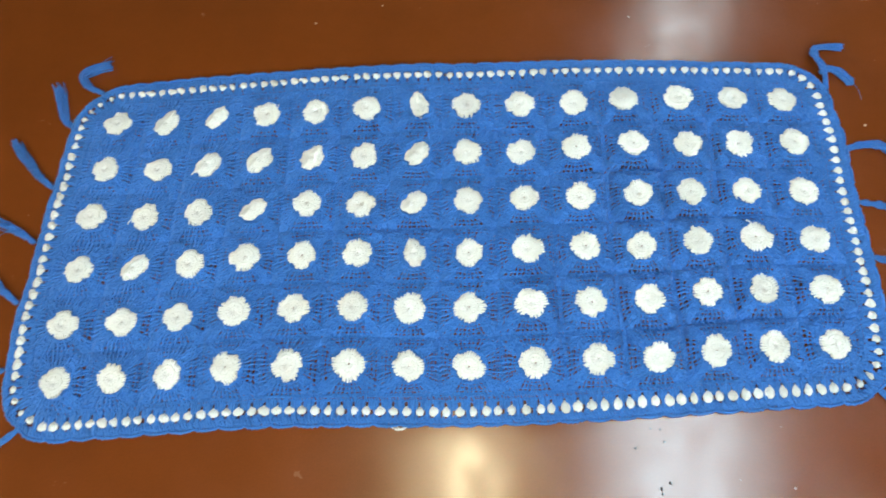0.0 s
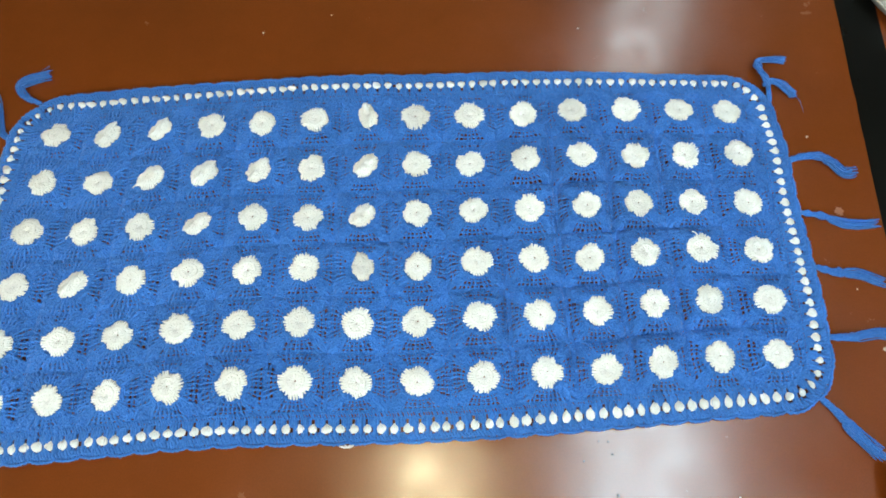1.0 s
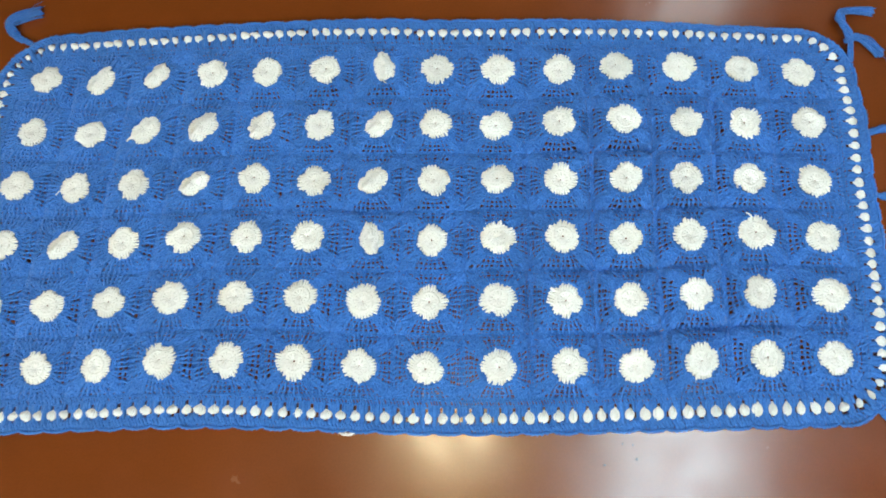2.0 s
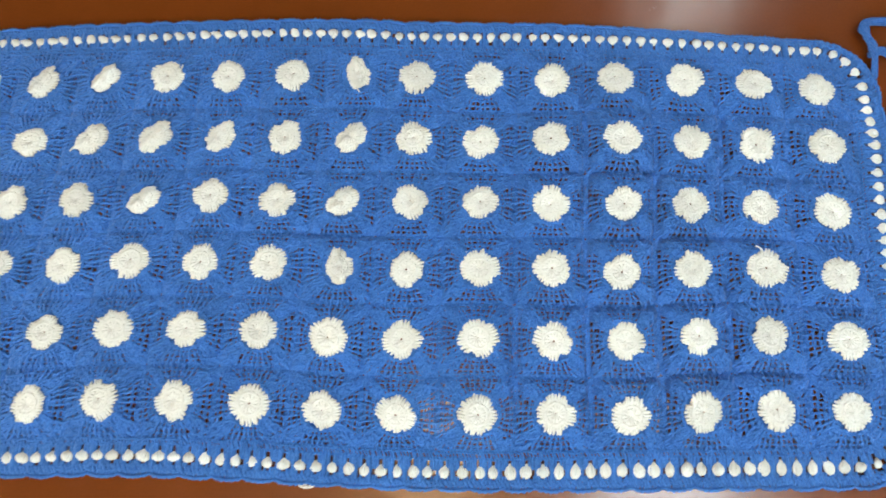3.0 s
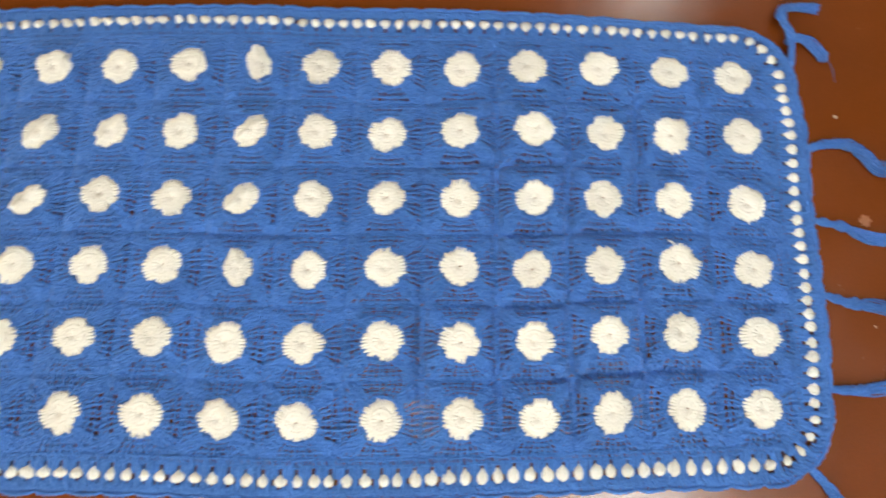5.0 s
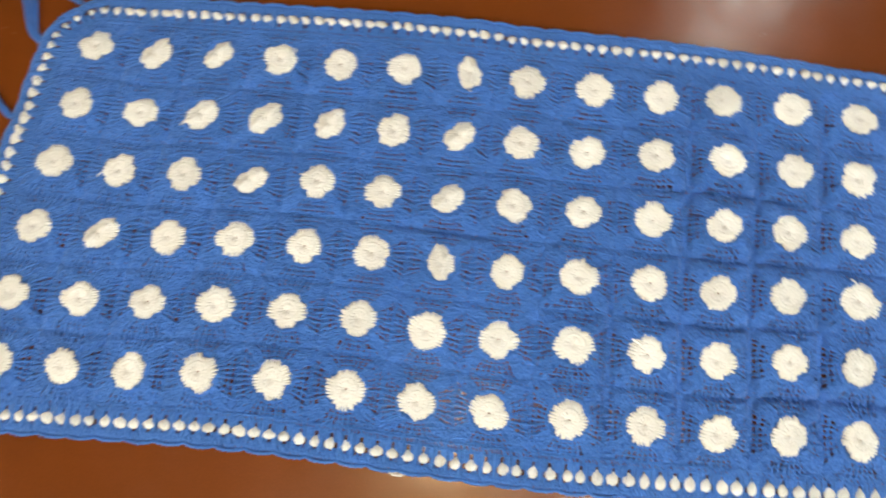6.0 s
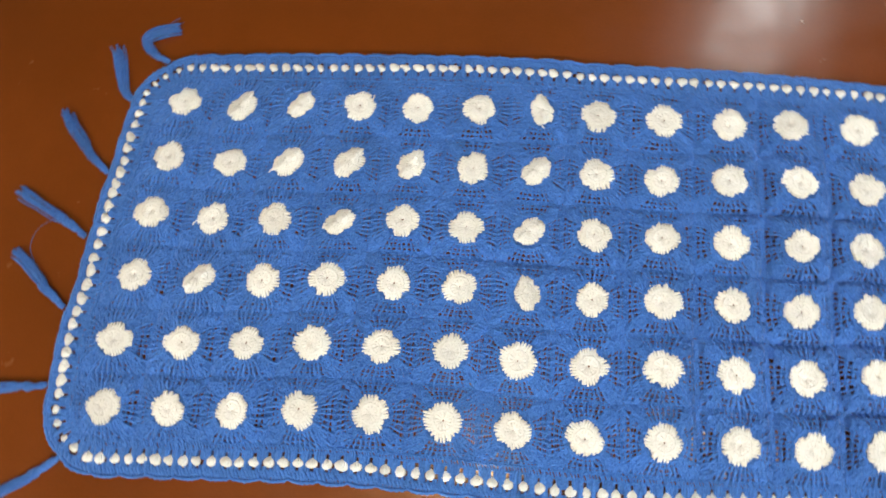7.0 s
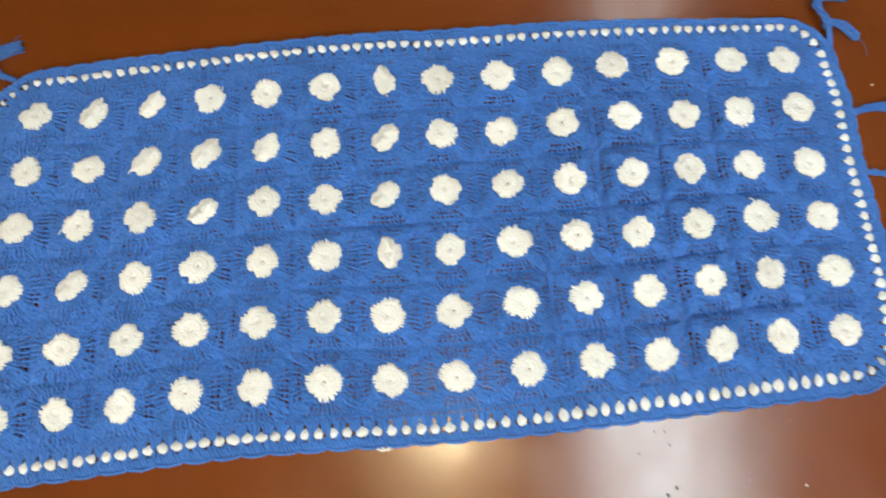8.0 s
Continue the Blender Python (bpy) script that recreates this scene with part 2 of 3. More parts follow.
def bulb_light(m):
    top = tagged(new("bulb_light"), "lit warm white globe lamp in a ceiling holder", "light bulb")
    top.matrix_world = m
    part("holder", lathe([(0, 0), (0.045, 0), (0.045, -0.02), (0.022, -0.03), (0.022, -0.06), (0, -0.06)], 24), FITTING, top)
    part("bulb", lathe([(0, -0.062), (0.04, -0.064), (0.116, -0.11), (0.162, -0.222), (0.116, -0.334), (0.048, -0.377), (0, -0.385)], 24), GLOW_BULB, top, smooth=True)
    return top


bulb_light(ROOM @ pose(0.01, -0.36, HIGH))

# ---- crochet blanket ----
PITCH, COLS, LINES = 0.08, 14, 6
# how far each square's middle lies off the even grid, in mm, line by line from the far edge
DX = [
    16, 17, 15, 14, 10, 11, 11, 3, 6, 7, 2, 4, 6, -3,
    10, 13, 9, 9, 8, 7, 8, 2, 2, 5, 10, 9, 2, 3,
    1, 2, 2, 5, 4, 4, 2, 1, 3, 4, 8, 3, 1, 1,
    -5, -2, -3, -2, 1, 1, 3, 0, 3, 5, 3, 2, 2, 3,
    -15, -10, -11, -11, -7, -4, -5, -2, 3, 6, 4, 4, 0, 4,
    -13, -13, -16, -17, -12, -7, -6, -5, 4, 8, 8, 4, 1, 0,
]
DY = [
    -4, -12, -5, -2, -1, 3, 5, 1, -2, -5, 2, -2, -6, -13,
    -7, -10, -5, -1, -1, 0, 1, 1, -4, 2, 4, -1, -3, -3,
    -3, -7, -2, -2, 6, 2, 0, 2, 3, 0, 3, 4, 2, -3,
    -6, -6, -2, 6, 5, 6, 3, 1, 4, 6, 3, 7, 11, 5,
    -7, -5, 0, 5, 8, 8, 2, 2, 6, 4, 6, 14, 16, 14,
    -7, -4, 0, 8, 9, 8, 3, 0, 3, 7, 6, 13, 18, 18,
]
OFF = np.stack((np.array(DX, float).reshape(LINES, COLS), np.array(DY, float).reshape(LINES, COLS)), -1) * 0.001
EVEN = OFF.copy()
for _ in range(3):
    pad = np.concatenate((2 * EVEN[:, :1] - EVEN[:, 1:2], EVEN, 2 * EVEN[:, -1:] - EVEN[:, -2:-1]), 1)
    EVEN = (pad[:, :-2] + pad[:, 1:-1] + pad[:, 2:]) / 3
rng = np.random.default_rng(7)
WAVES = [(rng.uniform(4, 16), rng.uniform(4, 16), rng.uniform(0, 6.3), rng.uniform(0.4, 1.0)) for _ in range(7)]
# shallow creases along some of the joins: place, upright or not, middle and half length, in squares
CREASES = [(3.0, True, 0.9, 1.3), (4.0, True, 0.4, 1.2), (3.0, True, -1.8, 0.8), (4.0, True, -1.9, 0.8), (2.0, True, -1.6, 0.8), (5.0, True, 1.3, 0.8),
           (5.0, True, -1.4, 0.6), (0.0, False, 4.2, 1.3), (1.0, False, 3.4, 1.0), (-1.0, False, 3.6, 1.1), (-2.0, False, 4.6, 1.2), (0.0, False, -0.6, 0.7)]
CORE_U, CORE_V = 6.5, 2.5          # where the corners' rounding starts, in squares from the middle


def lie(u, v, h):
    """From the blanket's own grid (in squares from its middle) and height to the room."""
    u, v = np.array(u, float), np.array(v, float)
    a, b = np.maximum(np.abs(u) - CORE_U, 0), np.maximum(np.abs(v) - CORE_V, 0)
    m, r = np.maximum(a, b), np.hypot(a, b) + 1e-9
    k = np.where((a > 0) & (b > 0), 1 + np.clip(m / 0.5, 0, 1) * (m / r - 1), 1.0)
    return settle(np.sign(u) * (np.minimum(np.abs(u), CORE_U) + a * k), np.sign(v) * (np.minimum(np.abs(v), CORE_V) + b * k), h)


def settle(u, v, h):
    c, l = np.clip(u + 6.5, 0, COLS - 1.0001), np.clip(2.5 - v, 0, LINES - 1.0001)
    ci, li = c.astype(int), l.astype(int)
    fc, fl = c - ci, l - li
    fc, fl = (fc * fc * (3 - 2 * fc))[..., None], (fl * fl * (3 - 2 * fl))[..., None]
    o = (OFF[li, ci] * (1 - fc) + OFF[li, ci + 1] * fc) * (1 - fl) + (OFF[li + 1, ci] * (1 - fc) + OFF[li + 1, ci + 1] * fc) * fl
    e = np.clip(np.maximum(np.abs(u) - 6.55, np.abs(v) - 2.55) / 0.4, 0, 1)[..., None]
    even = (EVEN[li, ci] * (1 - fc) + EVEN[li, ci + 1] * fc) * (1 - fl) + (EVEN[li + 1, ci] * (1 - fc) + EVEN[li + 1, ci + 1] * fc) * fl
    o = o * (1 - e) + even * e
    pull = np.exp(-((u + 7.0) ** 2 / 1.3 + (v - 3.25) ** 2 / 0.6))
    x, y = u * PITCH + o[..., 0] + 0.006 * pull, v * PITCH + o[..., 1] - 0.011 * pull
    z = 0
    for seam, across, mid, half in CREASES:
        d, l = (u - seam, v - mid) if across else (v - seam, u - mid)
        run = np.exp(-(l / half) ** 4)
        z = z + run * ((0.0038 if across else 0.0024) * np.exp(-((np.abs(d) - 0.21) / 0.13) ** 2) - (0.012 if across else 0.0065) * np.exp(-(d / (0.058 if across else 0.04)) ** 2))
    inside = (np.abs(u) < 6.6) & (np.abs(v) < 2.6)
    for d, low in ((u - np.round(u), 0.0024), (v - np.round(v), 0.0014)):          # every join lies a little lower
        z = z - low * np.exp(-(d / 0.05) ** 2) * inside
    w = sum(s * np.sin(p * x + q * y + r) for p, q, r, s in WAVES) / 7
    return np.stack((x, y, np.maximum(h + 0.0070 + 0.0022 * w + z, 0.0013)), -1)


def square_r(th):
    return 1 / np.maximum(np.abs(np.cos(th)), np.abs(np.sin(th)))


ROUNDS = ((0.262, 0.0), (0.352, 0.45), (0.422, 0.82), (0.492, 1.0))


def round_r(k, th):
    d, m = ROUNDS[k]
    return d * (1 - m + m * square_r(th))


def motif(cu, cv, squash, turn, size, stray=()):
    """One blue square: two rounds of upright stitches between chain rounds, dense in its corners. Then its white rosette."""
    pieces = []
    puff = rng.uniform(0.7, 1.4) + 0.5 * (cu > 1.2)
    edge = lambda r, th: puff * 0.0036 * np.cos(np.clip(r / square_r(th) / 0.5, 0, 1) ** 1.6 * math.pi / 2) - 0.0014

    def place(r, th, h):
        u, v = cu + r * np.cos(th), cv + r * np.sin(th)
        return lie(u, v, h + edge(r, th))

    tight = 1 + 0.34 * min(max((-cu - 1.5) / 3.5, 0), 1) - 0.06 * min(max(cu / 4, 0), 1)
    for k in (1, 2, 3):
        th, rad, dense = [], [], []
        for q in range(4):
            n = 8
            t = np.arctan(np.linspace(-0.66, 0.64, n) * (1.0, 1.0, 0.93)[k - 1]) + q * math.pi / 2
            th.append(t + rng.normal(0, 0.014, n))
            rad.append(tight * rng.uniform(0.00092, 0.00132, n) * np.where(rng.uniform(0, 1, n) < 0.08, 0.6, 1.0))
            dense.append(np.zeros(n))
            n = (4, 5, 6)[k - 1]
            t = np.radians(np.linspace(37, 53, n)) + q * math.pi / 2
            th.append(t + rng.normal(0, 0.02, n))
            rad.append(rng.uniform(0.0013, 0.0018, n))
            dense.append(np.ones(n))
        th, rad, dense = np.concatenate(th), np.concatenate(rad), np.concatenate(dense)[:, None]
        n = len(th)
        f = np.linspace(0, 1, 5)[None]
        lean = rng.normal(0.03, 0.03, (n, 1))
        tt = th[:, None] + lean * (f - 0.5)
        r = round_r(k - 1, tt) * (1 - f) + round_r(k, tt) * f + rng.normal(0, 0.003, (n, 5))
        h = 0.0004 + 0.0005 * np.sin(f * math.pi) + rng.normal(0, 0.0002, (n, 5)) - dense * 0.0017
        turns = rng.uniform(0, 3, (n, 1)) + f * 4.2
        for sgn in (1, -1):
            da = sgn * np.cos(turns) * 0.0095 * (1 + 0.7 * dense) / r
            pieces.append(strands(place(r, tt + da, h + sgn * np.sin(turns) * 0.0007), rad[:, None] * np.array((1.2, 1.0, 0.95, 1.0, 1.2))[None], 4, flat=1.7))
    for k in (0, 1, 2, 3):
        n = 76
        th = np.linspace(0, 2 * math.pi, n, endpoint=False) + 0.01 * k
        for sgn in (1, -1):
            r = (0.290 if k == 0 else round_r(k, th)) + rng.normal(0, 0.0035, n) + sgn * (0.0105 if k in (0, 3) else 0.0068) - (0.012 if k == 3 else 0) + sgn * 0.004 * np.cos(np.arange(n) * math.pi / 2)
            h = (0.0010 if k < 3 else 0.0001 - 0.0007 * (cu > 2)) + rng.normal(0, 0.0003, n) + sgn * 0.0006 * np.sin(np.arange(n) * math.pi / 2)
            rad = (0.0015, 0.00080, 0.00080, 0.0011)[k] + 0.0003 * np.cos(np.arange(n) * math.pi / 2) + rng.normal(0, 0.0001, n)
            pieces.append(strands(place(r, th, h)[None], rad[None], 4, closed=True, flat=1.5))
    for k in (1, 2, 3):
        n = 64
        th = np.linspace(0, 2 * math.pi, n, endpoint=False)
        for gap in (0.0,):
            r = (round_r(k - 1, th) + round_r(k, th)) / 2 + gap + 0.005 * np.cos(np.arange(n) * math.pi / 2 + k) + rng.normal(0, 0.004, n)
            pieces.append(strands(place(r, th, np.full(n, -0.0042))[None], np.full((1, n), 0.00062), 3, closed=True))
    n = 48
    th = np.linspace(0, 2 * math.pi, n, endpoint=False)
    i, j = np.arange(n), (np.arange(n) + 1) % n
    pieces.append((np.concatenate([place(np.full(n, r), th, np.full(n, -0.0002)) for r in (0.12, 0.288)]), np.stack((i, n + i, n + j, j), -1)))
    # short raised loops that fill the corners
    g = np.array([(a, b) for a in (-0.05, 0.0, 0.05, 0.10) for b in (-0.075, -0.025, 0.025, 0.075)])
    cu4, cv4 = [], []
    for q in range(4):
        w = g + rng.normal(0, 0.011, g.shape) + np.array((0.475, 0.0))
        w = w[rng.uniform(0, 1, len(w)) < 0.64]
        a = math.pi / 4 + q * math.pi / 2
        cu4.append(w[:, 0] * math.cos(a) - w[:, 1] * math.sin(a))
        cv4.append(w[:, 0] * math.sin(a) + w[:, 1] * math.cos(a))
    cu4, cv4 = np.concatenate(cu4)[:, None], np.concatenate(cv4)[:, None]
    n = len(cu4)
    way = rng.uniform(0, 6.28, (n, 1))
    f = np.linspace(-1, 1, 5)[None]
    arc = 0.016 * f ** 2
    uu = cu4 + 0.026 * f * np.cos(way) - arc * np.sin(way)
    vv = cv4 + 0.026 * f * np.sin(way) + arc * np.cos(way)
    uu, vv = np.clip(uu, -0.485, 0.485), np.clip(vv, -0.485, 0.485)
    pieces.append(strands(place(np.hypot(uu, vv), np.arctan2(vv, uu), 0.0010 - 0.0011 * f ** 2 + rng.normal(0, 0.0003, (n, 1)) + 0 * uu), np.full((n, 5), 0.0016) * np.array((0.6, 1.0, 1.05, 1.0, 0.6)), 4))
    v, f = joined(pieces)
    blue = mesh_object("square_motif", v, f, BLUE)

    pieces = []
    ct, st = math.cos(turn), math.sin(turn)
    tip = rng.uniform(-0.0018, 0.0018, 2)
    swing = rng.normal(0, 0.22)
    dents = [(swing + math.pi / 4 + q * math.pi / 2 + rng.normal(0, 0.16), rng.choice((-0.18, -0.12, -0.07, -0.03), p=(0.22, 0.33, 0.3, 0.15))) for q in range(4)]

    def shape(r, th, h):
        g = 1.03
        for a, s in dents:
            g = g + s * np.exp(-((np.mod(th - a + math.pi, 2 * math.pi) - math.pi) / 0.36) ** 2) * (r / 0.28) ** 1.5
        x, y = r * g * size * np.cos(th), r * g * size * np.sin(th)
        a, b = (x * ct + y * st) * squash, -x * st + y * ct
        x, y = a * ct - b * st, a * st + b * ct
        fold = (1 - squash) * 0.012 * np.exp(-(a / 0.055) ** 2) * (squash < 0.8)
        return lie(cu + x, cv + y, h + fold + 0.0024 * puff + 0.0011 + (tip[0] * x + tip[1] * y) / 0.28)

    n = 13
    f = np.linspace(0, 1, 4)[None]
    th = (np.arange(n) * 2 * math.pi / n + rng.normal(0, 0.04, n))[:, None] + 0.25 * f
    pieces.append(strands(shape(0.018 + 0.125 * f + 0 * th, th, 0.0012 + 0.0008 * np.sin(f * 3) + 0 * th), np.full((n, 4), 0.0029) * np.array((0.5, 0.9, 1.1, 1.0)), 5))
    n = 30
    th = np.linspace(0, 2 * math.pi, n, endpoint=False)
    pieces.append(strands(shape(0.148 + rng.normal(0, 0.005, n), th, 0.0027 + rng.normal(0, 0.0002, n))[None], (0.0019 + 0.0003 * np.cos(np.arange(n) * math.pi))[None], 6, closed=True))
    # stitch ends: six side by side on each of the four petals, two more in each dent between them
    f = np.linspace(0, 1, 5)[None]
    for q in range(4):
        a = ((np.arange(6) - 2.5) * 0.049 + rng.normal(0, 0.004, 6))[:, None]
        ends = 0.280 + rng.uniform(-0.012, 0.014) - 1.0 * a ** 2 + rng.normal(0, 0.008, (6, 1))
        x, y = 0.10 + (ends - 0.10) * f, a * (0.72 + 0.28 * f) + rng.normal(0, 0.004, (6, 1)) * f
        t = np.array((math.pi / 4 - 0.13, math.pi / 4 + 0.13))[:, None] + rng.normal(0, 0.03, (2, 1))
        r = 0.10 + (rng.uniform(0.262, 0.280, (2, 1)) - 0.10) * f
        x, y = np.concatenate((x, r * np.cos(t))), np.concatenate((y, r * np.sin(t)))
        r, th = np.hypot(x, y), np.arctan2(y, x) + swing + q * math.pi / 2
        n = len(r)
        pieces.append(strands(shape(r, th, 0.0014 - 0.0008 * f ** 2 + 0.0007 * np.sin(f * 3) + 0 * th), rng.uniform(0.00165, 0.0020, (n, 1)) * np.array((1.0, 1.0, 1.1, 0.98, 0.70)), 5))
    for a in stray:
        x = 0.20 + 0.17 * f
        pieces.append(strands(shape(x, math.radians(a) + 0.25 * f ** 2, 0.002 + 0.001 * f), np.full((1, 5), 0.0009), 5))
    n = 40
    th = np.linspace(0, 2 * math.pi, n, endpoint=False)
    rings = (rng.choice((0.004, 0.009, 0.016)), 0.06, 0.10, 0.14, 0.175, 0.208, 0.238)
    tops = (0.0024, 0.0034, 0.0038, 0.0042, 0.0037, 0.0032, 0.0020)
    disc = np.concatenate([shape(np.full(n, r), th, h + rng.normal(0, 0.00022, n)) for r, h in zip(rings, tops)])
    i = np.arange(n)
    j = (i + 1) % n
    for k in range(len(rings) - 1):
        pieces.append((disc[k * n:(k + 2) * n], np.stack((i, n + i, n + j, j), -1)))
    v, f = joined(pieces)
    mesh_object("rosette", v, f, WHITE, blue, "raised white crocheted rosette")
    return blue


blanket = tagged(new("crochet_blanket"), "blue crocheted blanket with white rosettes lying on red floor", "blanket")
NARROW = {(0, 2): (0.63, 2.4), (0, 1): (0.71, 2.4), (0, 6): (0.69, 0.2), (1, 2): (0.75, 2.4), (1, 3): (0.71, 2.4), (1, 4): (0.73, 2.6), (1, 6): (0.69, 2.3), (2, 3): (0.67, 2.3), (2, 6): (0.75, 2.3), (3, 1): (0.67, 2.4), (3, 6): (0.76, 0.2)}
# pulled-out ends of white yarn, by the way they point
STRAY = {(0, 3): (25,), (1, 2): (200,), (2, 1): (190,), (3, 12): (95,), (2, 12): (205,), (0, 6): (265,)}
for l in range(LINES):
    for c in range(COLS):
        squash, turn = NARROW.get((l, c), (rng.uniform(0.9, 1.0), rng.uniform(0, 3.14)))
        ob = motif(c - 6.5, 2.5 - l, squash, turn, rng.uniform(0.92, 1.01), STRAY.get((l, c), ()))
        ob.parent = blanket


# the border: an inner chain, a round of white puffs, and a scalloped blue edging
def around(s):
    """The rounded rectangle's point and outward way at s squares along it, from the near left corner's end, for an offset of 0 from the corners' middles."""
    lu, lv, q = 2 * CORE_U, 2 * CORE_V, math.pi / 2 * 0.65
    legs = [(lu, (-CORE_U, -CORE_V), (1, 0), (0, -1)), (q, (CORE_U, -CORE_V), None, -90), (lv, (CORE_U, -CORE_V), (0, 1), (1, 0)), (q, (CORE_U, CORE_V), None, 0),
            (lu, (CORE_U, CORE_V), (-1, 0), (0, 1)), (q, (-CORE_U, CORE_V), None, 90), (lv, (-CORE_U, CORE_V), (0, -1), (-1, 0)), (q, (-CORE_U, -CORE_V), None, 180)]
    for length, p, way, out in legs:
        if s < length:
            if way:
                return p[0] + way[0] * s, p[1] + way[1] * s, out[0], out[1]
            a = math.radians(out) + s / length * math.pi / 2
            return p[0], p[1], math.cos(a), math.sin(a)
        s -= length
    return around(0.0) if s < 1e-6 else around(s)


ROUND_LENGTH = 4 * (CORE_U + CORE_V) + 4 * math.pi / 2 * 0.65


# how far the puff round lies off its even line, in mm, by squares along the far and the near side
FAR_SWAY = ((-6.5, -5.8, -4.5, -3.0, -1.9, 0.4, 2.5, 4.7, 6.0, 6.5), (1.0, -2.6, -0.5, 3.0, 4.5, 1.5, 3.5, -1.5, -3.0, -2.0))
NEAR_SWAY = ((-6.5, -4.6, -3.2, -1.8, 0.2, 1.4, 2.4, 4.2, 6.5), (-3.0, -3.2, -0.2, -2.5, -6.3, -5.5, -3.5, -2.0, -0.5))


def ring_at(s, off, h):
    p = np.array([around(x % ROUND_LENGTH) for x in s])
    off = np.where(off > 0.8, 0.8 + (off - 0.8) * (1 - np.maximum(p[:, 3], 0) * (0.08 + 0.5 * np.clip((p[:, 0] - 2.2) / 3, 0, 1) + 0.2 * np.clip((-p[:, 0] - 4) / 2, 0, 1)) - 0.25 * np.abs(p[:, 2]) - 0.22 * np.maximum(-p[:, 2], 0)), off)
    off = off * (1 - 0.03 * np.maximum(p[:, 3], 0) * (p[:, 0] > 0))
    u, v = p[:, 0] + p[:, 2] * off, p[:, 1] + p[:, 3] * off
    # the puff round sags and swells along the two long sides; the outermost edge follows only a little
    share = np.interp(off, (0.45, 0.55, 0.70, 0.82, 0.95), (0.3, 0.7, 1.0, 0.85, 0.3))
    far, near = np.interp(u, *FAR_SWAY), np.interp(u, *NEAR_SWAY)
    u = u - share * 0.045 * np.maximum(-p[:, 2], 0) ** 2
    v = v + share * np.where(p[:, 3] > 0.9, far, np.where(p[:, 3] < -0.9, near, 0.0)) * 0.001 / PITCH
    return settle(u, v, h)


PUFFS = 192
STEP = ROUND_LENGTH / PUFFS


def cord(off, h, radius, per, wob=0.0, scallop=0.0):
    n = PUFFS * per
    s = np.arange(n) * ROUND_LENGTH / n
    o = off + scallop * np.abs(np.sin(math.pi * s / (STEP * 2.0))) ** 0.6 + rng.normal(0, wob, n)
    rad = radius * (1 + 0.25 * np.cos(np.arange(n) * math.pi)) * rng.uniform(0.92, 1.08, n)
    return strands(ring_at(s, o, h + rng.normal(0, 0.0003, n))[None], rad[None], 5, closed=True)


def rungs(off0, off1, per, radius, h, skew=0.0, beside=None):
    """Upright stitches all round, or only beside the gaps between the puffs (at those shares of a step)."""
    n = PUFFS * per
    s = (np.arange(n) + rng.uniform(-0.2, 0.2, n)) * ROUND_LENGTH / n
    if beside:
        n = PUFFS * len(beside)
        s = ((np.arange(PUFFS)[:, None] + np.array(beside)[None]) * STEP + rng.normal(0, 0.006, (PUFFS, len(beside)))).ravel()
    pts = np.stack([ring_at(s + skew * f, off0 * (1 - f) + off1 * f + 0 * s, h + 0.0006 * math.sin(f * 3) + rng.normal(0, 0.0003, n)) for f in (0, 0.5, 1)], 1)
    return strands(pts, rng.uniform(0.85, 1.15, (n, 1)) * radius * np.array((1.0, 1.05, 1.0)), 4)


v, f = joined([cord(0.482, 0.0010, 0.0013, 6, 0.008), cord(0.552, 0.0012, 0.0015, 6, 0.008), rungs(0.465, 0.56, 5, 0.0015, 0.0008, 0.05),
               rungs(0.55, 0.83, 1, 0.0036, 0.0000), rungs(0.53, 0.675, 1, 0.0019, 0.0008, 0.0, (-0.32, -0.2, -0.07, 0.07, 0.2, 0.32))])
mesh_object("inner_edging", v, f, BLUE, blanket, "blue chain rounds and posts holding the white puffs")
v, f = joined([cord(0.82, 0.0010, 0.0016, 6, 0.006), rungs(0.755, 0.83, 1, 0.0018, 0.0006, 0.0, (-0.3, -0.1, 0.1, 0.3)), cord(0.865, 0.0016, 0.0016, 5, 0.008, 0.02),
               cord(0.930, 0.0012, 0.0023, 6, 0.003, 0.045), rungs(0.81, 0.915, 4, 0.0024, 0.0009, 0.05), rungs(0.85, 0.955, 5, 0.0018, -0.0002, 0.02)])
mesh_object("outer_edging", v, f, BLUE, blanket, "scalloped blue crocheted edging")


def puff_mesh(i):
    """A plump white puff stitch of a few strands, pointed towards the blanket's middle (-y)."""
    n, k = 5, 6
    f = np.linspace(0, 1, k)[None]
    a = (np.arange(n)[:, None] - 2) / 2 + rng.uniform(-0.1, 0.1, (n, 1))
    wide = np.sin(np.clip(f * 1.01, 0, 0.97) ** 1.3 * math.pi) ** 0.7 * 0.0042 + 0.0008
    x = a * wide
    y = -0.0066 + 0.0130 * f + 0 * a
    z = 0.0014 + (0.0030 - 0.0016 * np.abs(a)) * np.sin(f * math.pi)
    rad = (0.0009 + 0.0013 * np.sin(np.clip(f, 0, 0.95) ** 1.5 * math.pi)) * rng.uniform(0.9, 1.1, (n, 1))
    v, q = strands(np.stack((x, y, z), -1), rad, 5)
    me = bpy.data.meshes.new("white_puff")
    me.from_pydata(v.tolist(), [], q.tolist())
    me.materials.append(WHITE)
    me.polygons.foreach_set("use_smooth", [True] * len(me.polygons))
    return me


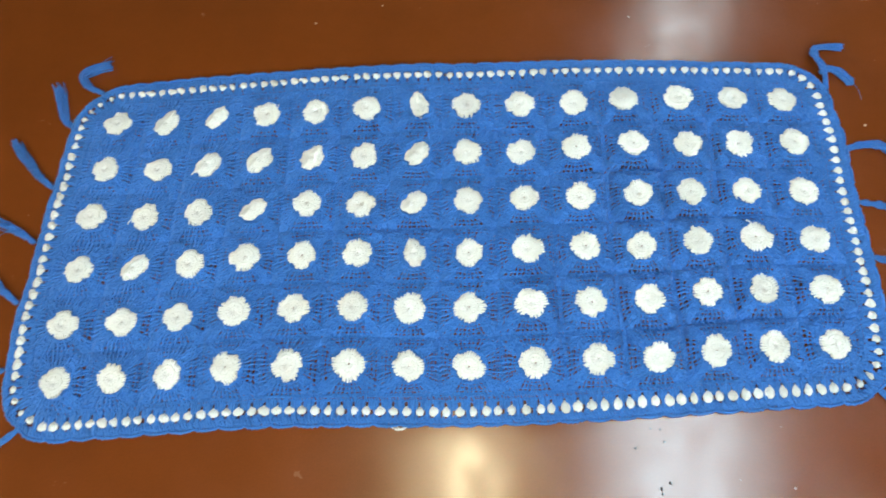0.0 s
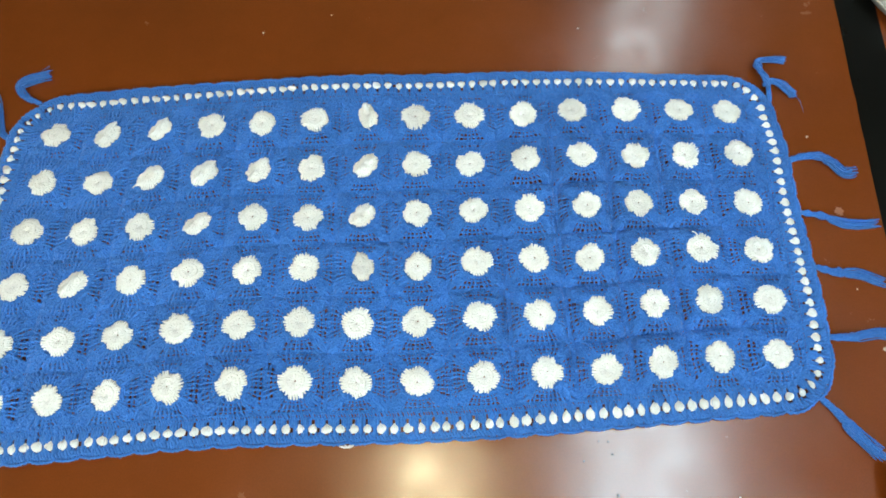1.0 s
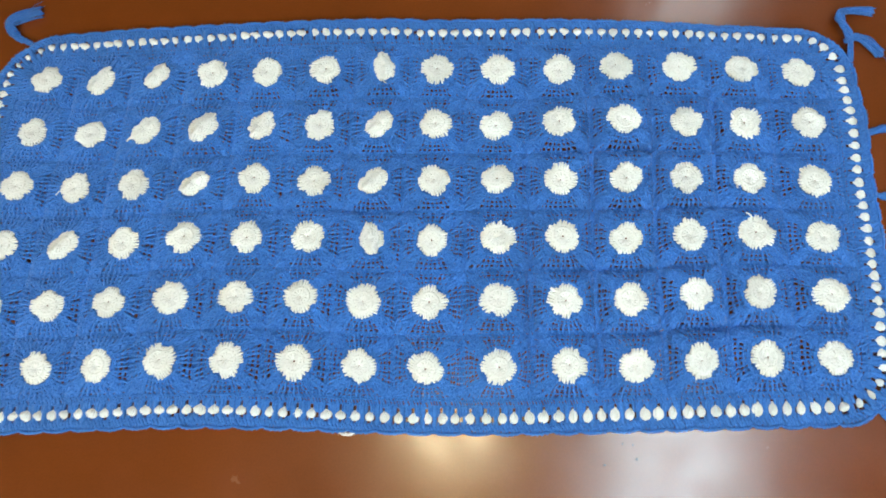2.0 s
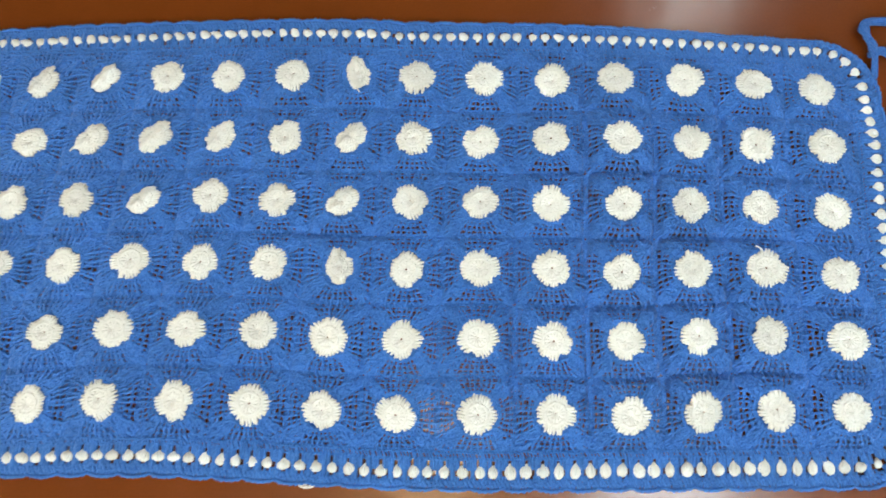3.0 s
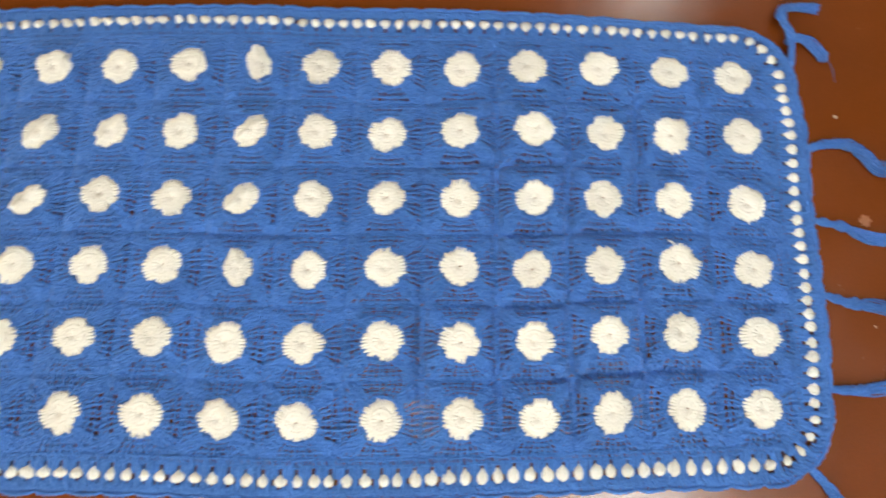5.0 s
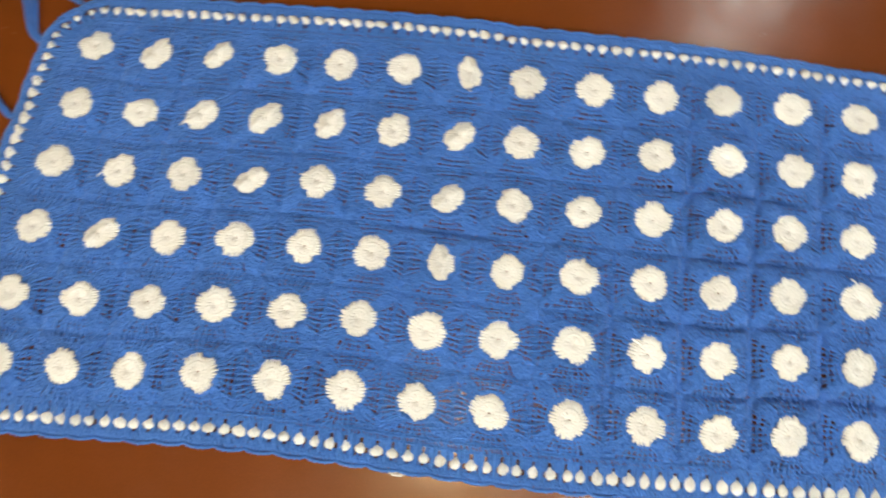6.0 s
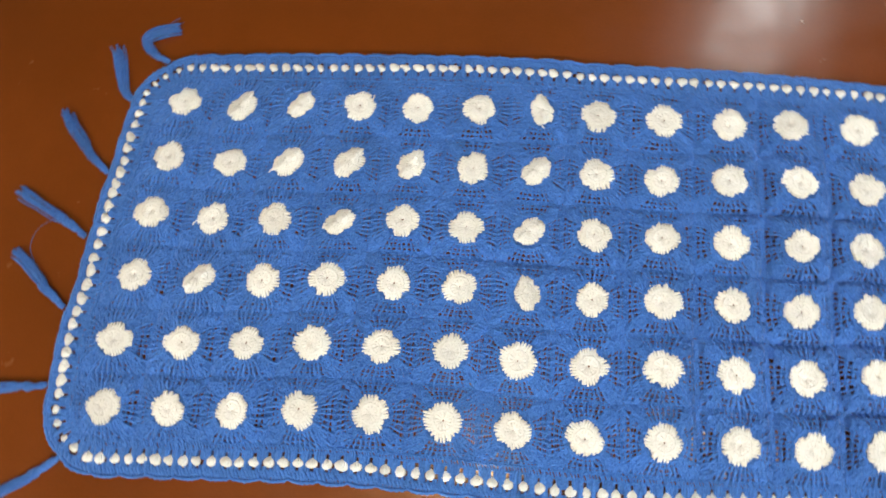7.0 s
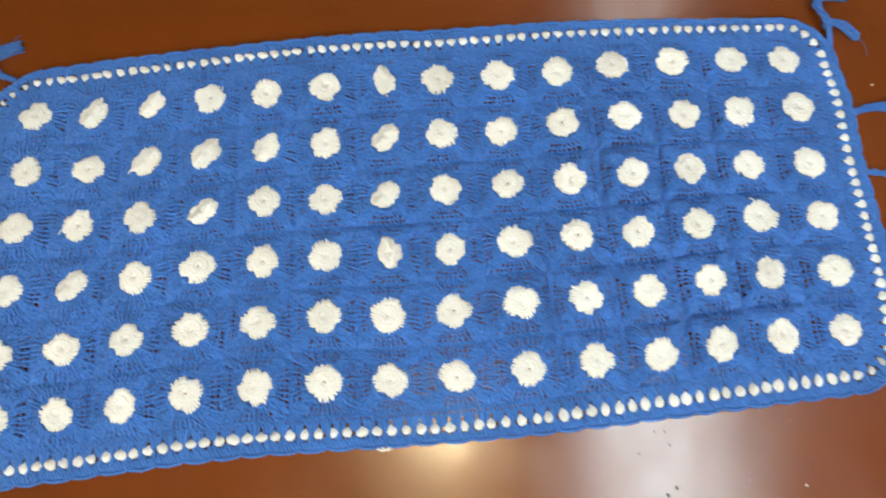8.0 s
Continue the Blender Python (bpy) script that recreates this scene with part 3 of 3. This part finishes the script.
puffs = [puff_mesh(i) for i in range(7)]
for i in range(PUFFS):
    s = (i + 0.5) * STEP + rng.normal(0, 0.012)
    a, b = (ring_at([s], np.array([o]), np.array([0.0]))[0] for o in (0.692, 0.74))
    out = Vector(b - a)
    slim = 1 - 0.65 * math.exp(-((a[0] + 0.56) ** 2 + (a[1] - 0.235) ** 2) / 0.06 ** 2) - 0.5 * math.exp(-((a[0] + 0.585) ** 2 + (a[1] + 0.24) ** 2) / 0.045 ** 2) - 0.35 * math.exp(-((a[0] - 0.575) ** 2 + (a[1] + 0.225) ** 2) / 0.05 ** 2)
    plump, lean, tall = (1.25, 0.0, 1.0) if out.x < -abs(out.y) else (1.18, -0.45, 1.0) if out.y > abs(out.x) and a[0] < 0 else (1.0, 0.0, 1.2) if a[1] < 0 and 0.15 < a[0] < 0.5 else (1.15, 0.0, 0.95) if a[1] < 0 and a[0] < -0.05 else (1.0, 0.0, 1.0)
    ob = new("white_puff", puffs[rng.integers(7)])
    ob.parent = blanket
    ob.matrix_basis = Matrix.Translation(a) @ Matrix.Rotation(math.atan2(-out.x, out.y) + lean + rng.normal(0, 0.24), 4, "Z") @ Matrix.Diagonal((rng.uniform(0.72, 1.0) * slim * plump, rng.uniform(0.80, 1.04) * tall * (0.88 if out.y > abs(out.x) else 1.0) * (0.45 + 0.55 * slim), rng.uniform(0.8, 1.05), 1))


def bend(pts, k):
    """A smooth line of k stations through a few points (x, y, z)."""
    p = np.array([pts[0], *pts, pts[-1]], float)
    t = np.linspace(0, len(pts) - 1 - 1e-6, k)
    i = t.astype(int)
    f = (t - i)[:, None]
    a, b, c, d = p[i], p[i + 1], p[i + 2], p[i + 3]
    return 0.5 * (2 * b + (c - a) * f + (2 * a - 5 * b + 4 * c - d) * f ** 2 + (3 * b - a - 3 * c + d) * f ** 3)


def tassel(pts, spread=1.0, loose=0.5):
    """A bundle of blue yarns, twisted at its root and loose at its end."""
    k, n = 34, 24
    line = bend([(x, y, z) for x, y, z in pts], k)
    tan = np.gradient(line, axis=0)
    tan /= np.linalg.norm(tan, axis=1, keepdims=True)
    side = np.cross(tan, (0, 0, 1.0))
    side /= np.linalg.norm(side, axis=1, keepdims=True) + 1e-9
    f = np.linspace(0, 1, k)
    fan = 0.0028 + 0.0050 * np.clip(f * 1.6, 0, 1) * spread * (1 - 0.22 * f) + 0.0010 * spread * np.clip((f - loose) / (1 - loose), 0, 1) ** 1.3
    out, rads = [], []
    for i in range(n):
        a = 2 * math.pi * i / n + rng.uniform(-0.3, 0.3)
        r = rng.uniform(0.15, 1.15)
        twist = a + 8.0 * np.clip(f / max(loose, 0.05), 0, 1)
        stray = rng.normal(0, 0.0010) * f ** 2 + 0.0007 * np.sin(f * rng.uniform(9, 22) + rng.uniform(0, 6)) * np.clip(f * 3, 0, 1)
        p = line + side * (np.cos(twist) * r * fan + stray)[:, None]
        p[:, 2] = np.maximum(p[:, 2] + np.sin(twist) * r * fan * 0.5, 0.0010)
        p = line[0] + (p - line[0]) * (1 + rng.uniform(-0.11, 0.03) * f[:, None] ** 3)
        p[:, 2] = np.maximum(p[:, 2], 0.0010)
        out.append(p)
        rads.append(np.full(k, 0.00095) * np.where(f > 0.97, 0.6, 1))
    v, q = strands(np.array(out), np.array(rads), 4)
    return mesh_object("tassel", v, q, BLUE, blanket, "twisted blue yarn tassel")


Z0 = 0.005
tassel([(0.589, 0.205, 0.008), (0.590, 0.242, 0.011), (0.580, 0.270, 0.014), (0.596, 0.281, 0.010), (0.631, 0.284, 0.005)], 0.8, 0.5)
tassel([(0.586, 0.235, 0.007), (0.600, 0.240, 0.008), (0.618, 0.232, 0.005), (0.632, 0.214, 0.004)], 0.8, 0.3)
tassel([(0.596, 0.104, Z0), (0.624, 0.111, 0.007), (0.653, 0.107, 0.006), (0.676, 0.083, Z0), (0.695, 0.083, Z0)], 0.9, 0.6)
tassel([(0.598, 0.021, Z0), (0.625, 0.016, 0.006), (0.660, 0.001, Z0), (0.706, -0.001, Z0)], 0.9, 0.5)
tassel([(0.598, -0.061, Z0), (0.628, -0.070, 0.006), (0.660, -0.075, Z0), (0.695, -0.089, Z0)], 1.0, 0.5)
tassel([(0.594, -0.161, Z0), (0.630, -0.163, 0.006), (0.665, -0.159, Z0), (0.712, -0.167, Z0)], 1.0, 0.4)
tassel([(0.566, -0.240, Z0), (0.588, -0.266, 0.006), (0.604, -0.288, Z0), (0.633, -0.320, Z0)], 1.1, 0.5)
tassel([(-0.538, 0.252, Z0), (-0.562, 0.264, 0.006), (-0.574, 0.284, 0.008), (-0.556, 0.298, 0.006), (-0.532, 0.306, Z0)], 1.1, 0.3)
tassel([(-0.570, 0.187, Z0), (-0.592, 0.205, 0.006), (-0.604, 0.238, Z0), (-0.617, 0.272, Z0)], 1.3, 0.15)
tassel([(-0.592, 0.088, Z0), (-0.618, 0.110, 0.006), (-0.644, 0.140, Z0), (-0.670, 0.172, Z0)], 0.9, 0.5)
tassel([(-0.604, 0.000, Z0), (-0.632, 0.018, 0.006), (-0.666, 0.034, Z0), (-0.708, 0.056, Z0)], 1.0, 0.5)
tassel([(-0.612, -0.092, Z0), (-0.636, -0.074, 0.006), (-0.660, -0.050, Z0), (-0.694, -0.024, Z0)], 1.0, 0.5)
tassel([(-0.612, -0.188, Z0), (-0.640, -0.192, 0.006), (-0.675, -0.195, Z0), (-0.706, -0.196, Z0)], 0.8, 0.5)
tassel([(-0.574, -0.266, Z0), (-0.598, -0.286, 0.006), (-0.622, -0.302, Z0), (-0.655, -0.322, Z0)], 0.9, 0.5)

# stray single fibres by the tassels
def hair(*pts):
    v, q = strands(bend(pts, 16)[None], np.full((1, 16), 0.00028), 4)
    mesh_object("loose_fibre", v, q, BLUE, blanket, "single loose blue fibre")


hair((-0.655, -0.050, 0.004), (-0.672, -0.020, 0.006), (-0.668, 0.008, 0.004), (-0.648, 0.022, 0.003))
hair((-0.560, 0.296, 0.005), (-0.545, 0.312, 0.006), (-0.536, 0.322, 0.003))
hair((-0.570, 0.290, 0.005), (-0.556, 0.306, 0.006), (-0.530, 0.314, 0.003))
hair((0.626, 0.222, 0.004), (0.637, 0.208, 0.005), (0.641, 0.188, 0.002))
hair((0.690, -0.088, 0.004), (0.700, -0.096, 0.005), (0.704, -0.104, 0.002))

# ---- things on the floor ----
plate = tagged(new("steel_plate"), "round polished steel plate with a rolled rim on the red floor", "plate")
plate.matrix_world = pose(0.912, 0.428, 0.0)
part("dish", lathe([(0, 0.002), (0.115, 0.002), (0.128, 0.010), (0.138, 0.028), (0.136, 0.028), (0.126, 0.012), (0.114, 0.004), (0, 0.004)], 72), STEEL, plate, smooth=True)
v, f = strands(np.array([[(0.139 * math.cos(a), 0.139 * math.sin(a), 0.028) for a in np.linspace(0, 2 * math.pi, 72, endpoint=False)]]), np.full((1, 72), 0.0022), 8, closed=True)
mesh_object("rim", v, f, STEEL, plate, "rolled steel rim")


def flake(name, x, y, r, mat, label, category, thick=0.0012, n=9, seed=1):
    rnd = random.Random(seed)
    rs = [r * rnd.uniform(0.6, 1.15) for _ in range(n)]
    bm = bmesh.new()
    lo = [bm.verts.new((x + q * math.cos(2 * math.pi * i / n), y + q * math.sin(2 * math.pi * i / n), 0.0002)) for i, q in enumerate(rs)]
    hi = [bm.verts.new((x + 0.8 * q * math.cos(2 * math.pi * i / n), y + 0.8 * q * math.sin(2 * math.pi * i / n), thick)) for i, q in enumerate(rs)]
    for i in range(n):
        bm.faces.new((lo[i], lo[(i + 1) % n], hi[(i + 1) % n], hi[i]))
    bm.faces.new(hi)
    return tagged(part(name, bm, mat), label, category)


# low wooden seat at the edge of the floor
seat = tagged(new("low_wooden_seat"), "dark maroon painted low wooden board seat on the floor", "low seat")
seat.matrix_world = pose(0.775, -0.455, 0.0, 0, 0, -4)
bm = bmesh.new()
box(bm, -0.16, 0.16, -0.12, 0.12, 0.022, 0.042)
bmesh.ops.bevel(bm, geom=bm.edges[:], offset=0.004, segments=2, affect="EDGES")
part("board", bm, MAROON, seat)
for x in (-0.12, 0.12):
    bm = bmesh.new()
    box(bm, x - 0.015, x + 0.015, -0.115, 0.115, 0.0, 0.022)
    part("batten", bm, MAROON, seat)

# specks, chips and stains on the floor
for i, (x, y, r) in enumerate(((0.638, 0.146, 0.0022), (0.672, -0.180, 0.0030), (0.679, -0.228, 0.0050), (0.311, 0.358, 0.0020), (0.655, -0.095, 0.0015), (-0.200, 0.372, 0.0018), (-0.09, 0.402, 0.0016), (0.44, -0.36, 0.0022))):
    flake("plaster_chip", x, y, r, SPECK, "small pale plaster chip stuck to the red floor", "chip", 0.0010, 8, i)["group"] = "chips on the floor"
for i, (x, y, r) in enumerate(((0.247, -0.308, 0.0018), (0.285, -0.301, 0.0018), (0.269, -0.284, 0.0012), (0.281, -0.285, 0.0011), (0.286, -0.351, 0.0020), (0.274, -0.358, 0.0022), (0.275, -0.364, 0.0017))):
    flake("grit", x, y, r, GRIT, "dark crumb of grit on the shiny floor", "grit", 0.0014, 7, 30 + i)["group"] = "grit on the floor"
flake("dried_drop", 0.658, 0.023, 0.0075, STAIN, "faint round dried drop on the red floor", "stain", 0.0004, 20, 77)
v, f = strands(np.array([bend([(-0.070 + 0.004 * i, -0.2755 - 0.001 * (i % 2), 0.002), (-0.062 + 0.003 * i, -0.279, 0.003), (-0.054 + 0.002 * i, -0.276, 0.002)], 8) for i in range(3)]), np.full((3, 8), 0.0010), 5)
tagged(mesh_object("thread_end", v, f, PAPER), "loose white thread end beside the blanket edge", "thread")
